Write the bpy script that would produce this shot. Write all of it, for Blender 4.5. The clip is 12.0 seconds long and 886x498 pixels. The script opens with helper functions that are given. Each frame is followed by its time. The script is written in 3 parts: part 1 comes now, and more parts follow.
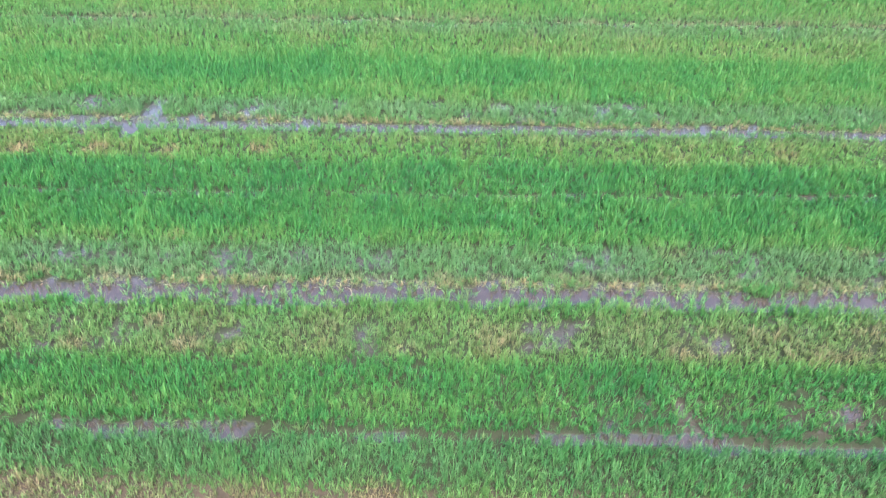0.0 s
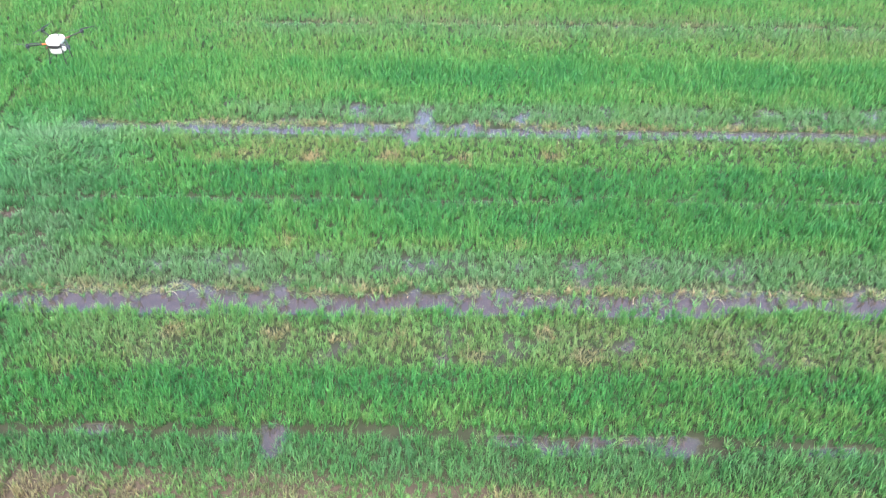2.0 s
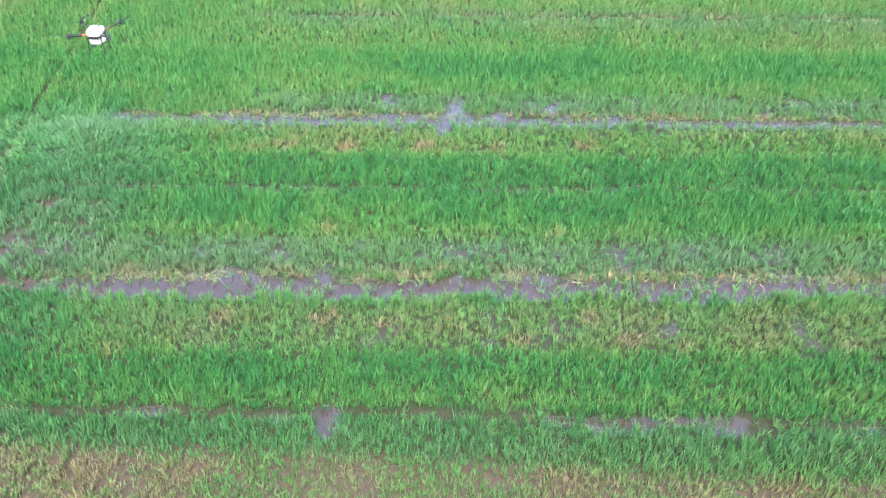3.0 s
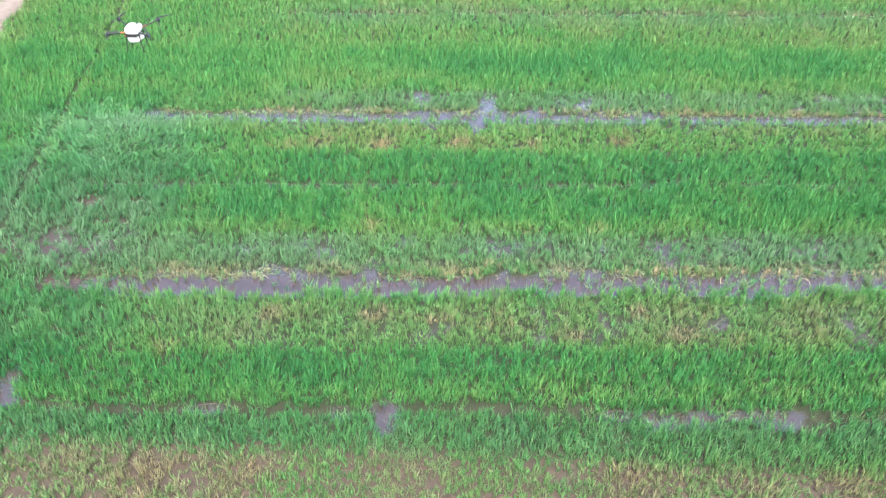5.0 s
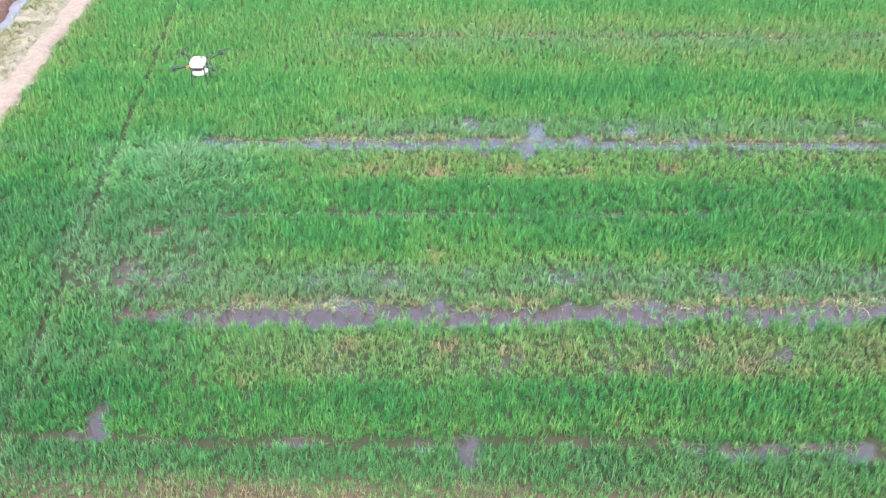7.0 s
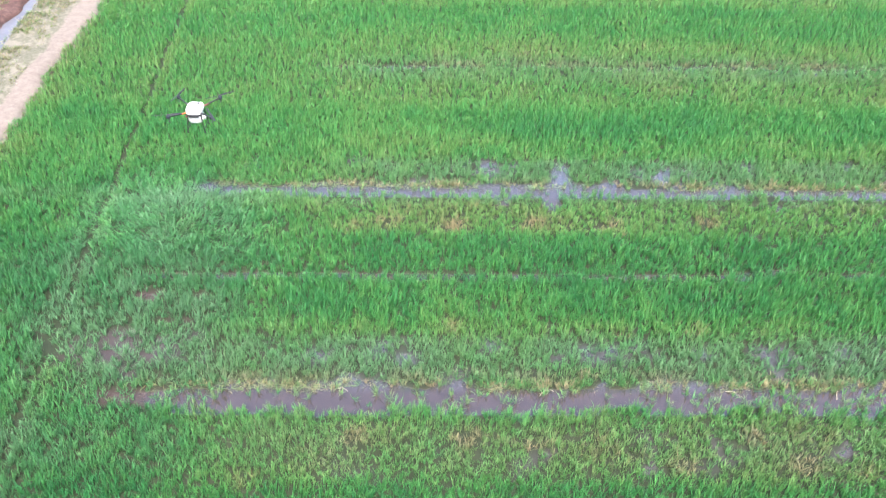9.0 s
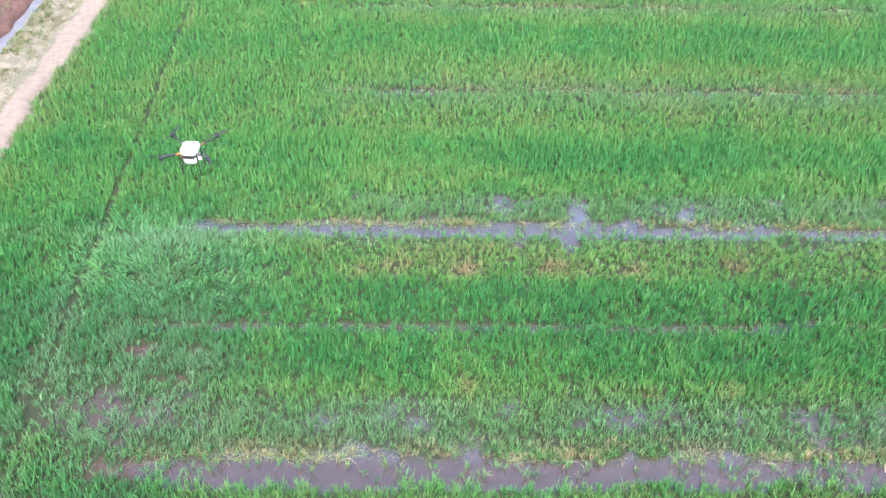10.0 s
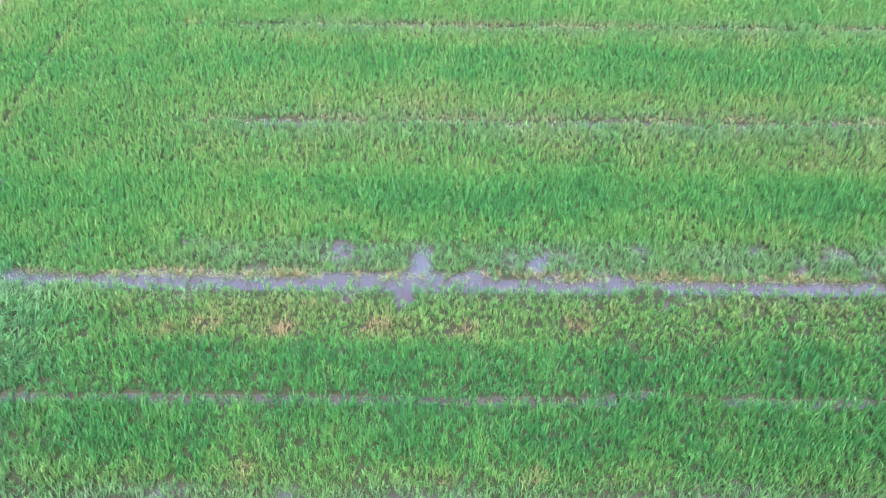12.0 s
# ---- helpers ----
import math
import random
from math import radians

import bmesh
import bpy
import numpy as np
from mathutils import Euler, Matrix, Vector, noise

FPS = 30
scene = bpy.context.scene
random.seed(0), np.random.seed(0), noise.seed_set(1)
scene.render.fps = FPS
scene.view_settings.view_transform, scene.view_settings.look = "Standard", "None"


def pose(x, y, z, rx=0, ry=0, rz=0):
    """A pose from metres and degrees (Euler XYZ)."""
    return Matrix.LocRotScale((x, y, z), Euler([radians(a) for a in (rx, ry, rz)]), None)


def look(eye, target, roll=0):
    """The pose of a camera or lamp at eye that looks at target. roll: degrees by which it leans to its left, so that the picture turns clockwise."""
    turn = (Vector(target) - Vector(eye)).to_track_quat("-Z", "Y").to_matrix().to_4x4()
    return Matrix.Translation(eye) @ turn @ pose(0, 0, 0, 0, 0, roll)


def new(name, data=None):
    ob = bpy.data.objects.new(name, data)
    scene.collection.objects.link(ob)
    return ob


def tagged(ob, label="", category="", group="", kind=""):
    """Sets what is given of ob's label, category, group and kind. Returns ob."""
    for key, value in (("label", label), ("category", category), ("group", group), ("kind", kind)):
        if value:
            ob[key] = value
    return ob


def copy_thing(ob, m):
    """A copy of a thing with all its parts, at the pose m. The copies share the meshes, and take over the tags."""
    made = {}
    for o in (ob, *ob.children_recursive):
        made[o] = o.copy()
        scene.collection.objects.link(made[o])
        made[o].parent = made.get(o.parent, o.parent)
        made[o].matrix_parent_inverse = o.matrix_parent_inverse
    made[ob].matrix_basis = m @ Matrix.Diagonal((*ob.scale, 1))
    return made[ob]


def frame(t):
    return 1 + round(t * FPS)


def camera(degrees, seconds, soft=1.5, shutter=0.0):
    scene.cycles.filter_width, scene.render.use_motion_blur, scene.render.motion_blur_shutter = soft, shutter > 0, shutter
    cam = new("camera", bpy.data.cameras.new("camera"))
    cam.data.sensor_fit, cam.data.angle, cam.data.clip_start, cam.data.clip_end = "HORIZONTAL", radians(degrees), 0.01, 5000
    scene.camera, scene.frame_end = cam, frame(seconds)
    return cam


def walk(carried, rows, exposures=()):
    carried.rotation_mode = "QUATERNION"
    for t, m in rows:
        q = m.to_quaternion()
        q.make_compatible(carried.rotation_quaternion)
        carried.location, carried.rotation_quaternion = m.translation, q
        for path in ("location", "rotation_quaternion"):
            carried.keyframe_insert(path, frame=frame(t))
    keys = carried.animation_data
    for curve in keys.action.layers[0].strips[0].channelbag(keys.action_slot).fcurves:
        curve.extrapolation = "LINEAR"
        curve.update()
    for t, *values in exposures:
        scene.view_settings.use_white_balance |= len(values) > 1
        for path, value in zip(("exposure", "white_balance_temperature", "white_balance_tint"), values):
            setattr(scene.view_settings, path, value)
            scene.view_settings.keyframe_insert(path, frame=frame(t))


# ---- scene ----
cam = camera(57.5, 12.0, soft=1.3)
PATH = [
    (0, (-0.085, -0.022, 11.107), (-0.069, 1.545, 9.866), 1.2),
    (0.5, (-1.706, 0.097, 11.102), (-1.689, 1.663, 9.858), 1.2),
    (1, (-3.77, 0.185, 11.055), (-3.748, 1.75, 9.81), 1.3),
    (1.5, (-5.876, 0.272, 10.997), (-5.847, 1.839, 9.755), 1.3),
    (2, (-7.812, 0.292, 11.011), (-7.782, 1.861, 9.771), 1.3),
    (2.5, (-8.605, 0.107, 10.935), (-8.579, 1.676, 9.695), 1.1),
    (4.3, (-8.801, -0.059, 10.817), (-8.756, 1.51, 9.577), 1.2),
    (4.5, (-8.922, -0.046, 10.808), (-8.881, 1.522, 9.567), 1.1),
    (5, (-9.77, -0.021, 10.796), (-9.726, 1.547, 9.555), 1.1),
    (5.5, (-10.597, 0.028, 10.781), (-10.552, 1.596, 9.54), 1.1),
    (6, (-11.036, 0.069, 10.94), (-10.994, 1.636, 9.697), 1.1),
    (6.5, (-11.128, 0.081, 11.271), (-11.088, 1.648, 10.029), 1.0),
    (6.7, (-11.155, 0.065, 11.389), (-11.11, 1.636, 10.152), 0.9),
    (8.3, (-11.266, 1.074, 11.669), (-11.231, 2.637, 10.421), 1.1),
    (8.5, (-11.298, 1.365, 11.657), (-11.264, 2.929, 10.411), 1.1),
    (9, (-11.449, 2.337, 11.706), (-11.416, 3.9, 10.458), 1.1),
    (9.5, (-11.611, 3.23, 11.725), (-11.578, 4.793, 10.477), 1.2),
    (10, (-11.698, 3.945, 11.775), (-11.666, 5.506, 10.525), 1.2),
    (10.5, (-11.43, 4.456, 11.808), (-11.398, 6.017, 10.558), 1.1),
    (11, (-10.653, 4.975, 11.839), (-10.622, 6.532, 10.583), 1.1),
    (11.5, (-9.475, 5.429, 11.854), (-9.449, 6.983, 10.596), 1.1),
    (12, (-7.654, 5.922, 11.888), (-7.641, 7.476, 10.628), 0.9),
]
# The picture turns a little cooler towards the end
TINTS = [(0, 2.45, 6500, 10), (6.7, 2.45, 6500, 10), (9.0, 2.46, 6450, 11), (10.5, 2.47, 6350, 14), (12, 2.5, 6300, 15)]
walk(cam, [(t, look(eye, target, roll)) for t, eye, target, roll in PATH], TINTS)


# ---- world, sun ----
SUN_ELEVATION, SUN_ROTATION = radians(60), radians(174)
world = bpy.data.worlds.new("sky")
scene.world = world
world.use_nodes = True
wn = world.node_tree.nodes
sky = wn.new("ShaderNodeTexSky")
sky.sky_type, sky.sun_disc = "NISHITA", False
sky.sun_elevation, sky.sun_rotation = SUN_ELEVATION, SUN_ROTATION
sky.dust_density, sky.air_density = 4.0, 1.0
wn["Background"].inputs[1].default_value = 0.12
world.node_tree.links.new(sky.outputs[0], wn["Background"].inputs[0])

sun = new("sun", bpy.data.lights.new("sun", "SUN"))
sun.data.energy, sun.data.angle, sun.data.color = 2.3, radians(14), (1.0, 0.97, 0.93)
sun.matrix_world = look((0.8, -7.6, 13.2), (0, 0, 0))


# ---- materials ----
class Mat:
    """A node material with short ways to add nodes."""

    def __init__(self, name):
        self.mat = bpy.data.materials.new(name)
        self.mat.use_nodes = True
        self.tree = self.mat.node_tree
        self.bsdf = self.tree.nodes["Principled BSDF"]
        self.out = self.tree.nodes["Material Output"]

    def node(self, kind, **values):
        n = self.tree.nodes.new(kind)
        for key, value in values.items():
            n.inputs[key.replace("_", " ")].default_value = value
        return n

    def link(self, a, b):
        self.tree.links.new(a, b)

    def noise(self, scale, detail=4.0, rough=0.6, coords=None):
        n = self.node("ShaderNodeTexNoise", Scale=scale, Detail=detail, Roughness=rough)
        if coords is None:
            coords = self.node("ShaderNodeTexCoord").outputs["Object"]
        self.link(coords, n.inputs["Vector"])
        return n.outputs["Fac"]

    def ramp(self, source, stops):
        n = self.node("ShaderNodeValToRGB")
        e = n.color_ramp.elements
        while len(e) < len(stops):
            e.new(0.5)
        for k, (at, col) in enumerate(stops):
            e[k].position = at
            e[k].color = (*col, 1) if len(col) == 3 else col
        self.link(source, n.inputs[0])
        return n.outputs[0]

    def mix(self, fac, a, b, blend="MIX"):
        n = self.node("ShaderNodeMix")
        n.data_type, n.blend_type = "RGBA", blend
        for value, slot in ((fac, 0), (a, 6), (b, 7)):
            if isinstance(value, bpy.types.NodeSocket):
                self.link(value, n.inputs[slot])
            elif slot == 0:
                n.inputs[0].default_value = value
            else:
                n.inputs[slot].default_value = (*value, 1)
        return n.outputs[2]

    def math(self, op, a, b=0.0, clamp=False):
        n = self.node("ShaderNodeMath")
        n.operation, n.use_clamp = op, clamp
        for k, value in enumerate((a, b)):
            if isinstance(value, bpy.types.NodeSocket):
                self.link(value, n.inputs[k])
            else:
                n.inputs[k].default_value = value
        return n.outputs[0]

    def attribute(self, name):
        n = self.node("ShaderNodeAttribute")
        n.attribute_name = name
        return n.outputs["Fac"]

    def bump(self, height, strength, distance):
        n = self.node("ShaderNodeBump", Strength=strength, Distance=distance)
        self.link(height, n.inputs["Height"])
        self.link(n.outputs[0], self.bsdf.inputs["Normal"])


def leaf_material(name, stops, dry, through_light=0.35, roughness=0.52):
    """Blades: tint along a ramp by the attribute 'vigour', varied blade by blade, mixed towards one more colour at the
    foot.
    """
    m = Mat(name)
    geo = m.node("ShaderNodeNewGeometry")
    rnd = m.math("MULTIPLY_ADD", geo.outputs["Random Per Island"], 0.28)
    m.tree.nodes[-1].inputs[2].default_value = -0.14
    tint = m.math("ADD", rnd, m.attribute("vigour"), clamp=True)
    col = m.ramp(tint, stops)
    other = m.math("FRACT", m.math("MULTIPLY", geo.outputs["Random Per Island"], 37.0))
    tone = m.ramp(other, [(0.0, (0.42, 0.44, 0.46)), (0.5, (0.95, 0.95, 0.95)), (1.0, (1.02, 1.02, 1.0))])
    col = m.mix(1.0, col, tone, "MULTIPLY")
    col = m.mix(m.math("MULTIPLY", m.attribute("silt"), 0.75, clamp=True), col, (0.09, 0.18, 0.094))
    # foot colour: a darker green on the rice, pale straw on the weeds
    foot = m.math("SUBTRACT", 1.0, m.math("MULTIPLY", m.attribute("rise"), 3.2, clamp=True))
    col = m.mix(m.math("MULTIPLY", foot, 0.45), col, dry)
    m.link(col, m.bsdf.inputs["Base Color"])
    m.bsdf.inputs["Roughness"].default_value = roughness
    m.bsdf.inputs["Specular IOR Level"].default_value = 0.36
    tr = m.node("ShaderNodeBsdfTranslucent")
    m.link(m.mix(1.0, col, (1.0, 1.0, 0.7), "MULTIPLY"), tr.inputs["Color"])
    mixer = m.node("ShaderNodeMixShader", Fac=through_light)
    m.link(m.bsdf.outputs[0], mixer.inputs[1])
    m.link(tr.outputs[0], mixer.inputs[2])
    m.link(mixer.outputs[0], m.out.inputs["Surface"])
    return m.mat


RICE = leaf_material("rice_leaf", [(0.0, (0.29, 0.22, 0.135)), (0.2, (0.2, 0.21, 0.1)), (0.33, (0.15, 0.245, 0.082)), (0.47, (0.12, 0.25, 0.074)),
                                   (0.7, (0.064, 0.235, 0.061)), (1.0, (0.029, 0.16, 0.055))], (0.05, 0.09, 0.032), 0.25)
WEED = leaf_material("dry_weed", [(0.0, (0.22, 0.18, 0.12)), (0.5, (0.16, 0.18, 0.08)), (1.0, (0.06, 0.15, 0.04))],
                     (0.36, 0.3, 0.2), 0.25, 0.7)


def ground_material():
    """Wet paddy mud, the bund's pale track and dry verge, the red bank and far green crop, each where its attribute says."""
    m = Mat("ground")
    fine, broad, mid = m.noise(38, 6, 0.7), m.noise(0.55, 4), m.noise(5.5, 5, 0.65)
    mud = m.ramp(mid, [(0.25, (0.025, 0.017, 0.015)), (0.5, (0.038, 0.026, 0.024)), (0.78, (0.053, 0.037, 0.034))])
    mud = m.mix(m.math("MULTIPLY", fine, 0.35), mud, (0.025, 0.019, 0.019))
    # dark green painted on the mud for the shade between the rice
    shade_green = m.ramp(fine, [(0.3, (0.01, 0.015, 0.007)), (0.7, (0.02, 0.036, 0.014))])
    mud = m.mix(m.math("MULTIPLY", m.attribute("crop_shade"), 0.8), mud, shade_green)
    # bluish base in the flooded strips, painted in for the sky's reflection
    mud = m.mix(m.math("MULTIPLY", m.attribute("flooded"), 0.9, clamp=True), mud, (0.05, 0.055, 0.072))
    crust = m.ramp(m.noise(11, 6, 0.7), [(0.3, (0.034, 0.025, 0.02)), (0.7, (0.072, 0.052, 0.042))])
    mud = m.mix(m.math("MULTIPLY", m.attribute("drying"), 0.8, clamp=True), mud, crust)
    edge = m.math("MULTIPLY_ADD", m.noise(7, 5, 0.7), 0.9)
    m.tree.nodes[-1].inputs[2].default_value = -0.45
    dirt = m.ramp(m.noise(4.5, 8, 0.78), [(0.3, (0.098, 0.078, 0.068)), (0.5, (0.138, 0.114, 0.1)), (0.72, (0.17, 0.145, 0.13))])
    verge = m.ramp(m.noise(13, 6, 0.75), [(0.25, (0.045, 0.064, 0.036)), (0.48, (0.086, 0.084, 0.062)), (0.72, (0.15, 0.13, 0.107))])
    verge = m.mix(m.ramp(m.noise(2.6, 3, 0.6), [(0.5, (0, 0, 0)), (0.62, (0.7, 0.7, 0.7))]), verge, (0.16, 0.142, 0.12))
    red = m.ramp(m.noise(6, 5, 0.7), [(0.3, (0.036, 0.022, 0.02)), (0.55, (0.075, 0.042, 0.038)), (0.8, (0.12, 0.085, 0.072))])
    far = m.ramp(m.noise(2.2, 7, 0.75), [(0.25, (0.008, 0.03, 0.009)), (0.5, (0.016, 0.055, 0.015)), (0.75, (0.03, 0.072, 0.02))])
    col = mud
    masks = {}
    for key, paint, sharp in (("far", far, 6), ("verge", verge, 5), ("track", dirt, 4), ("red", red, 5)):
        k = m.math("ADD", m.attribute(key), edge)
        k = m.math("MULTIPLY", m.math("SUBTRACT", k, 0.5), sharp)
        k = m.math("ADD", k, 0.5, clamp=True)
        masks[key] = k
        col = m.mix(k, col, paint)
    m.link(col, m.bsdf.inputs["Base Color"])
    m.bsdf.inputs["IOR"].default_value = 1.6
    dry = m.math("ADD", m.math("ADD", masks["far"], masks["verge"]), m.math("ADD", masks["track"], masks["red"]), clamp=True)
    wet = m.ramp(broad, [(0.38, (0.4, 0.4, 0.4)), (0.62, (0.7, 0.7, 0.7))])
    film = m.math("MULTIPLY", m.math("SUBTRACT", m.math("ADD", m.attribute("film"), m.math("MULTIPLY", edge, 0.6)), 0.3), 4.0, clamp=True)
    m.link(m.math("MULTIPLY_ADD", film, 0.85), m.bsdf.inputs["Specular IOR Level"])
    m.tree.nodes[-1].inputs[2].default_value = 0.15
    wet = m.mix(film, wet, (0.035, 0.035, 0.035))
    m.link(m.mix(dry, wet, (0.92, 0.92, 0.92)), m.bsdf.inputs["Roughness"])
    relief = m.math("ADD", m.math("MULTIPLY", mid, 0.7), m.math("MULTIPLY", fine, 0.4))
    m.bump(m.math("MULTIPLY", relief, m.math("SUBTRACT", 1.0, m.math("MULTIPLY", film, 0.93))), 0.5, 0.025)
    return m.mat


def water_material():
    m = Mat("ditch_water")
    m.link(m.ramp(m.noise(1.6, 4), [(0.3, (0.075, 0.074, 0.09)), (0.7, (0.11, 0.108, 0.125))]), m.bsdf.inputs["Base Color"])
    m.bsdf.inputs["Roughness"].default_value = 0.06
    m.bsdf.inputs["IOR"].default_value = 1.33
    m.bump(m.noise(14, 3), 0.12, 0.01)
    return m.mat


def simple(name, col, roughness=0.5, metallic=0.0, vary=0.12, scale=25, bump=0.0):
    m = Mat(name)
    m.link(m.ramp(m.noise(scale, 5, 0.65), [(0.3, tuple(c * (1 - vary) for c in col)), (0.7, tuple(min(1, c * (1 + vary)) for c in col))]),
           m.bsdf.inputs["Base Color"])
    m.bsdf.inputs["Roughness"].default_value, m.bsdf.inputs["Metallic"].default_value = roughness, metallic
    if bump:
        m.bump(m.noise(scale * 3, 4), bump, 0.004)
    return m.mat


GROUND, WATER = ground_material(), water_material()
CLOD = simple("dry_clod", (0.19, 0.165, 0.14), 0.95, vary=0.25, scale=14, bump=0.6)
STRAW_STEM = simple("dry_stalk", (0.34, 0.3, 0.21), 0.8, vary=0.2, scale=30)
SHELL = simple("white_shell", (0.62, 0.62, 0.61), 0.32, vary=0.03, scale=9)
TANK = simple("milky_tank", (0.5, 0.5, 0.49), 0.42, vary=0.05, scale=12)
CARBON = simple("carbon_tube", (0.012, 0.012, 0.014), 0.42, vary=0.2, scale=90)
BLACK = simple("black_plastic", (0.01, 0.01, 0.012), 0.5, vary=0.2, scale=60)
ALLOY = simple("motor_alloy", (0.04, 0.045, 0.06), 0.4, 0.6, 0.1, 40)
ORANGE = simple("orange_joint", (0.4, 0.1, 0.03), 0.42, vary=0.08, scale=30)
RED = simple("red_fitting", (0.1, 0.032, 0.028), 0.45, vary=0.1, scale=30)
GREY = simple("grey_plastic", (0.06, 0.06, 0.065), 0.55, vary=0.1, scale=40)


# ---- plan of the field ----
rng = np.random.default_rng(7)


def value_noise(x, y, size, seed):
    """Smooth noise from 0 to 1 with cells of that size."""
    table = np.random.default_rng(seed).random((256, 256))
    u, v = x / size, y / size
    i, j = np.floor(u).astype(int), np.floor(v).astype(int)
    f, g = u - i, v - j
    f, g = f * f * (3 - 2 * f), g * g * (3 - 2 * g)
    a, b = table[i % 256, j % 256], table[(i + 1) % 256, j % 256]
    c, d = table[i % 256, (j + 1) % 256], table[(i + 1) % 256, (j + 1) % 256]
    return (a * (1 - f) + b * f) * (1 - g) + (c * (1 - f) + d * f) * g


def step(a, b, v):
    k = np.clip((v - a) / (b - a), 0, 1)
    return k * k * (3 - 2 * k)


def band(v, a, b, soft=0.25):
    return step(a - soft, a + soft, v) * (1 - step(b - soft, b + soft, v))


def spot(x, y, cx, cy, rx, ry):
    return np.exp(-(((x - cx) / rx) ** 2 + ((y - cy) / ry) ** 2))


def field_edge(y):
    """x of the field's western edge, at the foot of the bund."""
    return -23.15 - 0.045 * (np.clip(y, -40, 80) - 23.4)


def wheel_line(y):
    """x of the narrow line along the headland."""
    return -18.95 - 0.084 * (y - 13.0)


# The drone's place, over the rice that its draught lays flat
DRONE = (-16.6, 18.1, 3.0)
WASH = (-17.6, 18.15)


# The bare lanes: y at x = -18, slope, half width, first x, raggedness, cover left in the lane
LANES = (
    (9.31, -0.027, 0.055, -30.0, 0.1, 0.06),
    (12.46, 0.0, 0.31, -18.0, 0.2, 0.03),
    (15.93, 0.008, 0.05, -18.0, 0.1, 0.25),
    (19.42, -0.004, 0.175, -17.5, 0.14, 0.05),
    (26.28, 0.006, 0.12, -15.0, 0.2, 0.3),
    (33.0, 0.0, 0.13, -17.5, 0.2, 0.3),
)


# Wet gaps among the hills, and straw-coloured tufts: x, y, size
GAPS = (
    (-13.7, 13.6, 0.3), (-12.4, 13.8, 0.3), (-11.9, 13.5, 0.3), (-10.2, 13.9, 0.25), (-8.3, 13.8, 0.22), (-7.8, 13.7, 0.3), (-5.95, 13.65, 0.24),
    (-3.0, 13.7, 0.24), (-17.3, 13.1, 0.3), (-9.6, 18.9, 0.3), (-10.6, 20.6, 0.22), (-9.2, 20.5, 0.24), (-13.4, 20.8, 0.25),
    (-3.65, 17.55, 0.25), (-5.7, 18.5, 0.25), (-2.9, 20.6, 0.32), (-0.2, 20.6, 0.3), (-2.7, 18.7, 0.25), (-1.1, 18.4, 0.25), (-16.2, 20.5, 0.3),
    (-4.7, 15.1, 0.2), (0.6, 22.4, 0.3), (1.7, 8.95, 0.25), (3.0, 9.1, 0.3), (5.4, 9.6, 0.25), (7.0, 9.2, 0.3), (4.8, 16.0, 0.2),
)
STRAW = (
    (-10.9, 17.8, 0.38), (-8.9, 17.9, 0.32), (-7.1, 17.9, 0.38), (-12.5, 17.9, 0.4), (-4.75, 18.0, 0.35), (-5.9, 14.3, 0.26), (-7.5, 14.2, 0.26),
    (-10.9, 14.4, 0.3), (-12.7, 11.5, 0.35), (-10.8, 11.5, 0.35), (-9.7, 11.4, 0.35), (-7.0, 10.9, 0.32), (-4.9, 10.9, 0.3), (-14.0, 8.1, 0.4),
    (-12.4, 8.0, 0.4), (-14.6, 10.6, 0.35), (-5.6, 11.5, 0.3), (-3.9, 10.7, 0.3), (-0.8, 10.8, 0.35), (7.4, 10.7, 0.5), (4.8, 10.9, 0.4),
    (1.4, 20.5, 0.4), (5.2, 13.9, 0.4), (9.4, 13.9, 0.3), (-1.0, 7.6, 0.4), (-13.4, 17.8, 0.4),
)


def lane_cover(x, y):
    """1 in the crop, towards 0 in the bare lanes; and how deep in a lane a place lies."""
    cover = np.ones_like(x)
    for k, (y0, slope, half, first, ragged, left) in enumerate(LANES):
        mid = y0 + slope * (x + 18) + 0.16 * (value_noise(x, y * 0, 1.9, 30 + k) - 0.5)
        wide = half * (0.55 + 0.9 * value_noise(x, y * 0 + 3, 1.3, 50 + k)) + ragged * (value_noise(x, y, 0.28, 70 + k) - 0.5)
        if k == 1:
            east = step(-10, -5, x)
            left = 0.02 + 0.12 * east + 0.3 * (1 - step(-17.2, -14.5, x))
            wide = wide * (1 - 0.12 * east) * (0.6 + 0.4 * step(-17.5, -14.5, x)) + 0.2 * east * (value_noise(x, y, 0.22, 92) - 0.5)
        inside = (1 - step(0, 0.09, np.abs(y - mid) - wide)) * step(first - 0.8, first + 0.8, x)
        cover = np.minimum(cover, 1 - inside * (1 - left))
    for cx, cy, rx, ry in ((-8.0, 19.95, 0.26, 0.75), (-8.4, 18.9, 0.2, 0.35), (-5.4, 20.0, 0.18, 0.4), (-17.1, 9.72, 0.19, 0.5),
                           (-10.42, 8.95, 0.18, 0.4), (-17.5, 15.35, 0.4, 0.2), (-16.4, 15.3, 0.25, 0.12), (-8.3, 9.08, 0.5, 0.15), (-13.4, 9.15, 0.6, 0.13),
                           (-3.3, 8.85, 0.8, 0.3)):
        cover = cover * (1 - 0.97 * np.clip(1.6 * spot(x, y, cx, cy, rx, ry) - 0.25, 0, 1))
    for cx, cy, size in GAPS:
        ragged = 0.35 * (value_noise(x, y, 0.16, 80) - 0.5)
        cover = cover * (1 - 0.36 * np.clip(1.7 * spot(x, y, cx, cy, size, size * 0.85) + ragged - 0.3, 0, 1))
    return cover


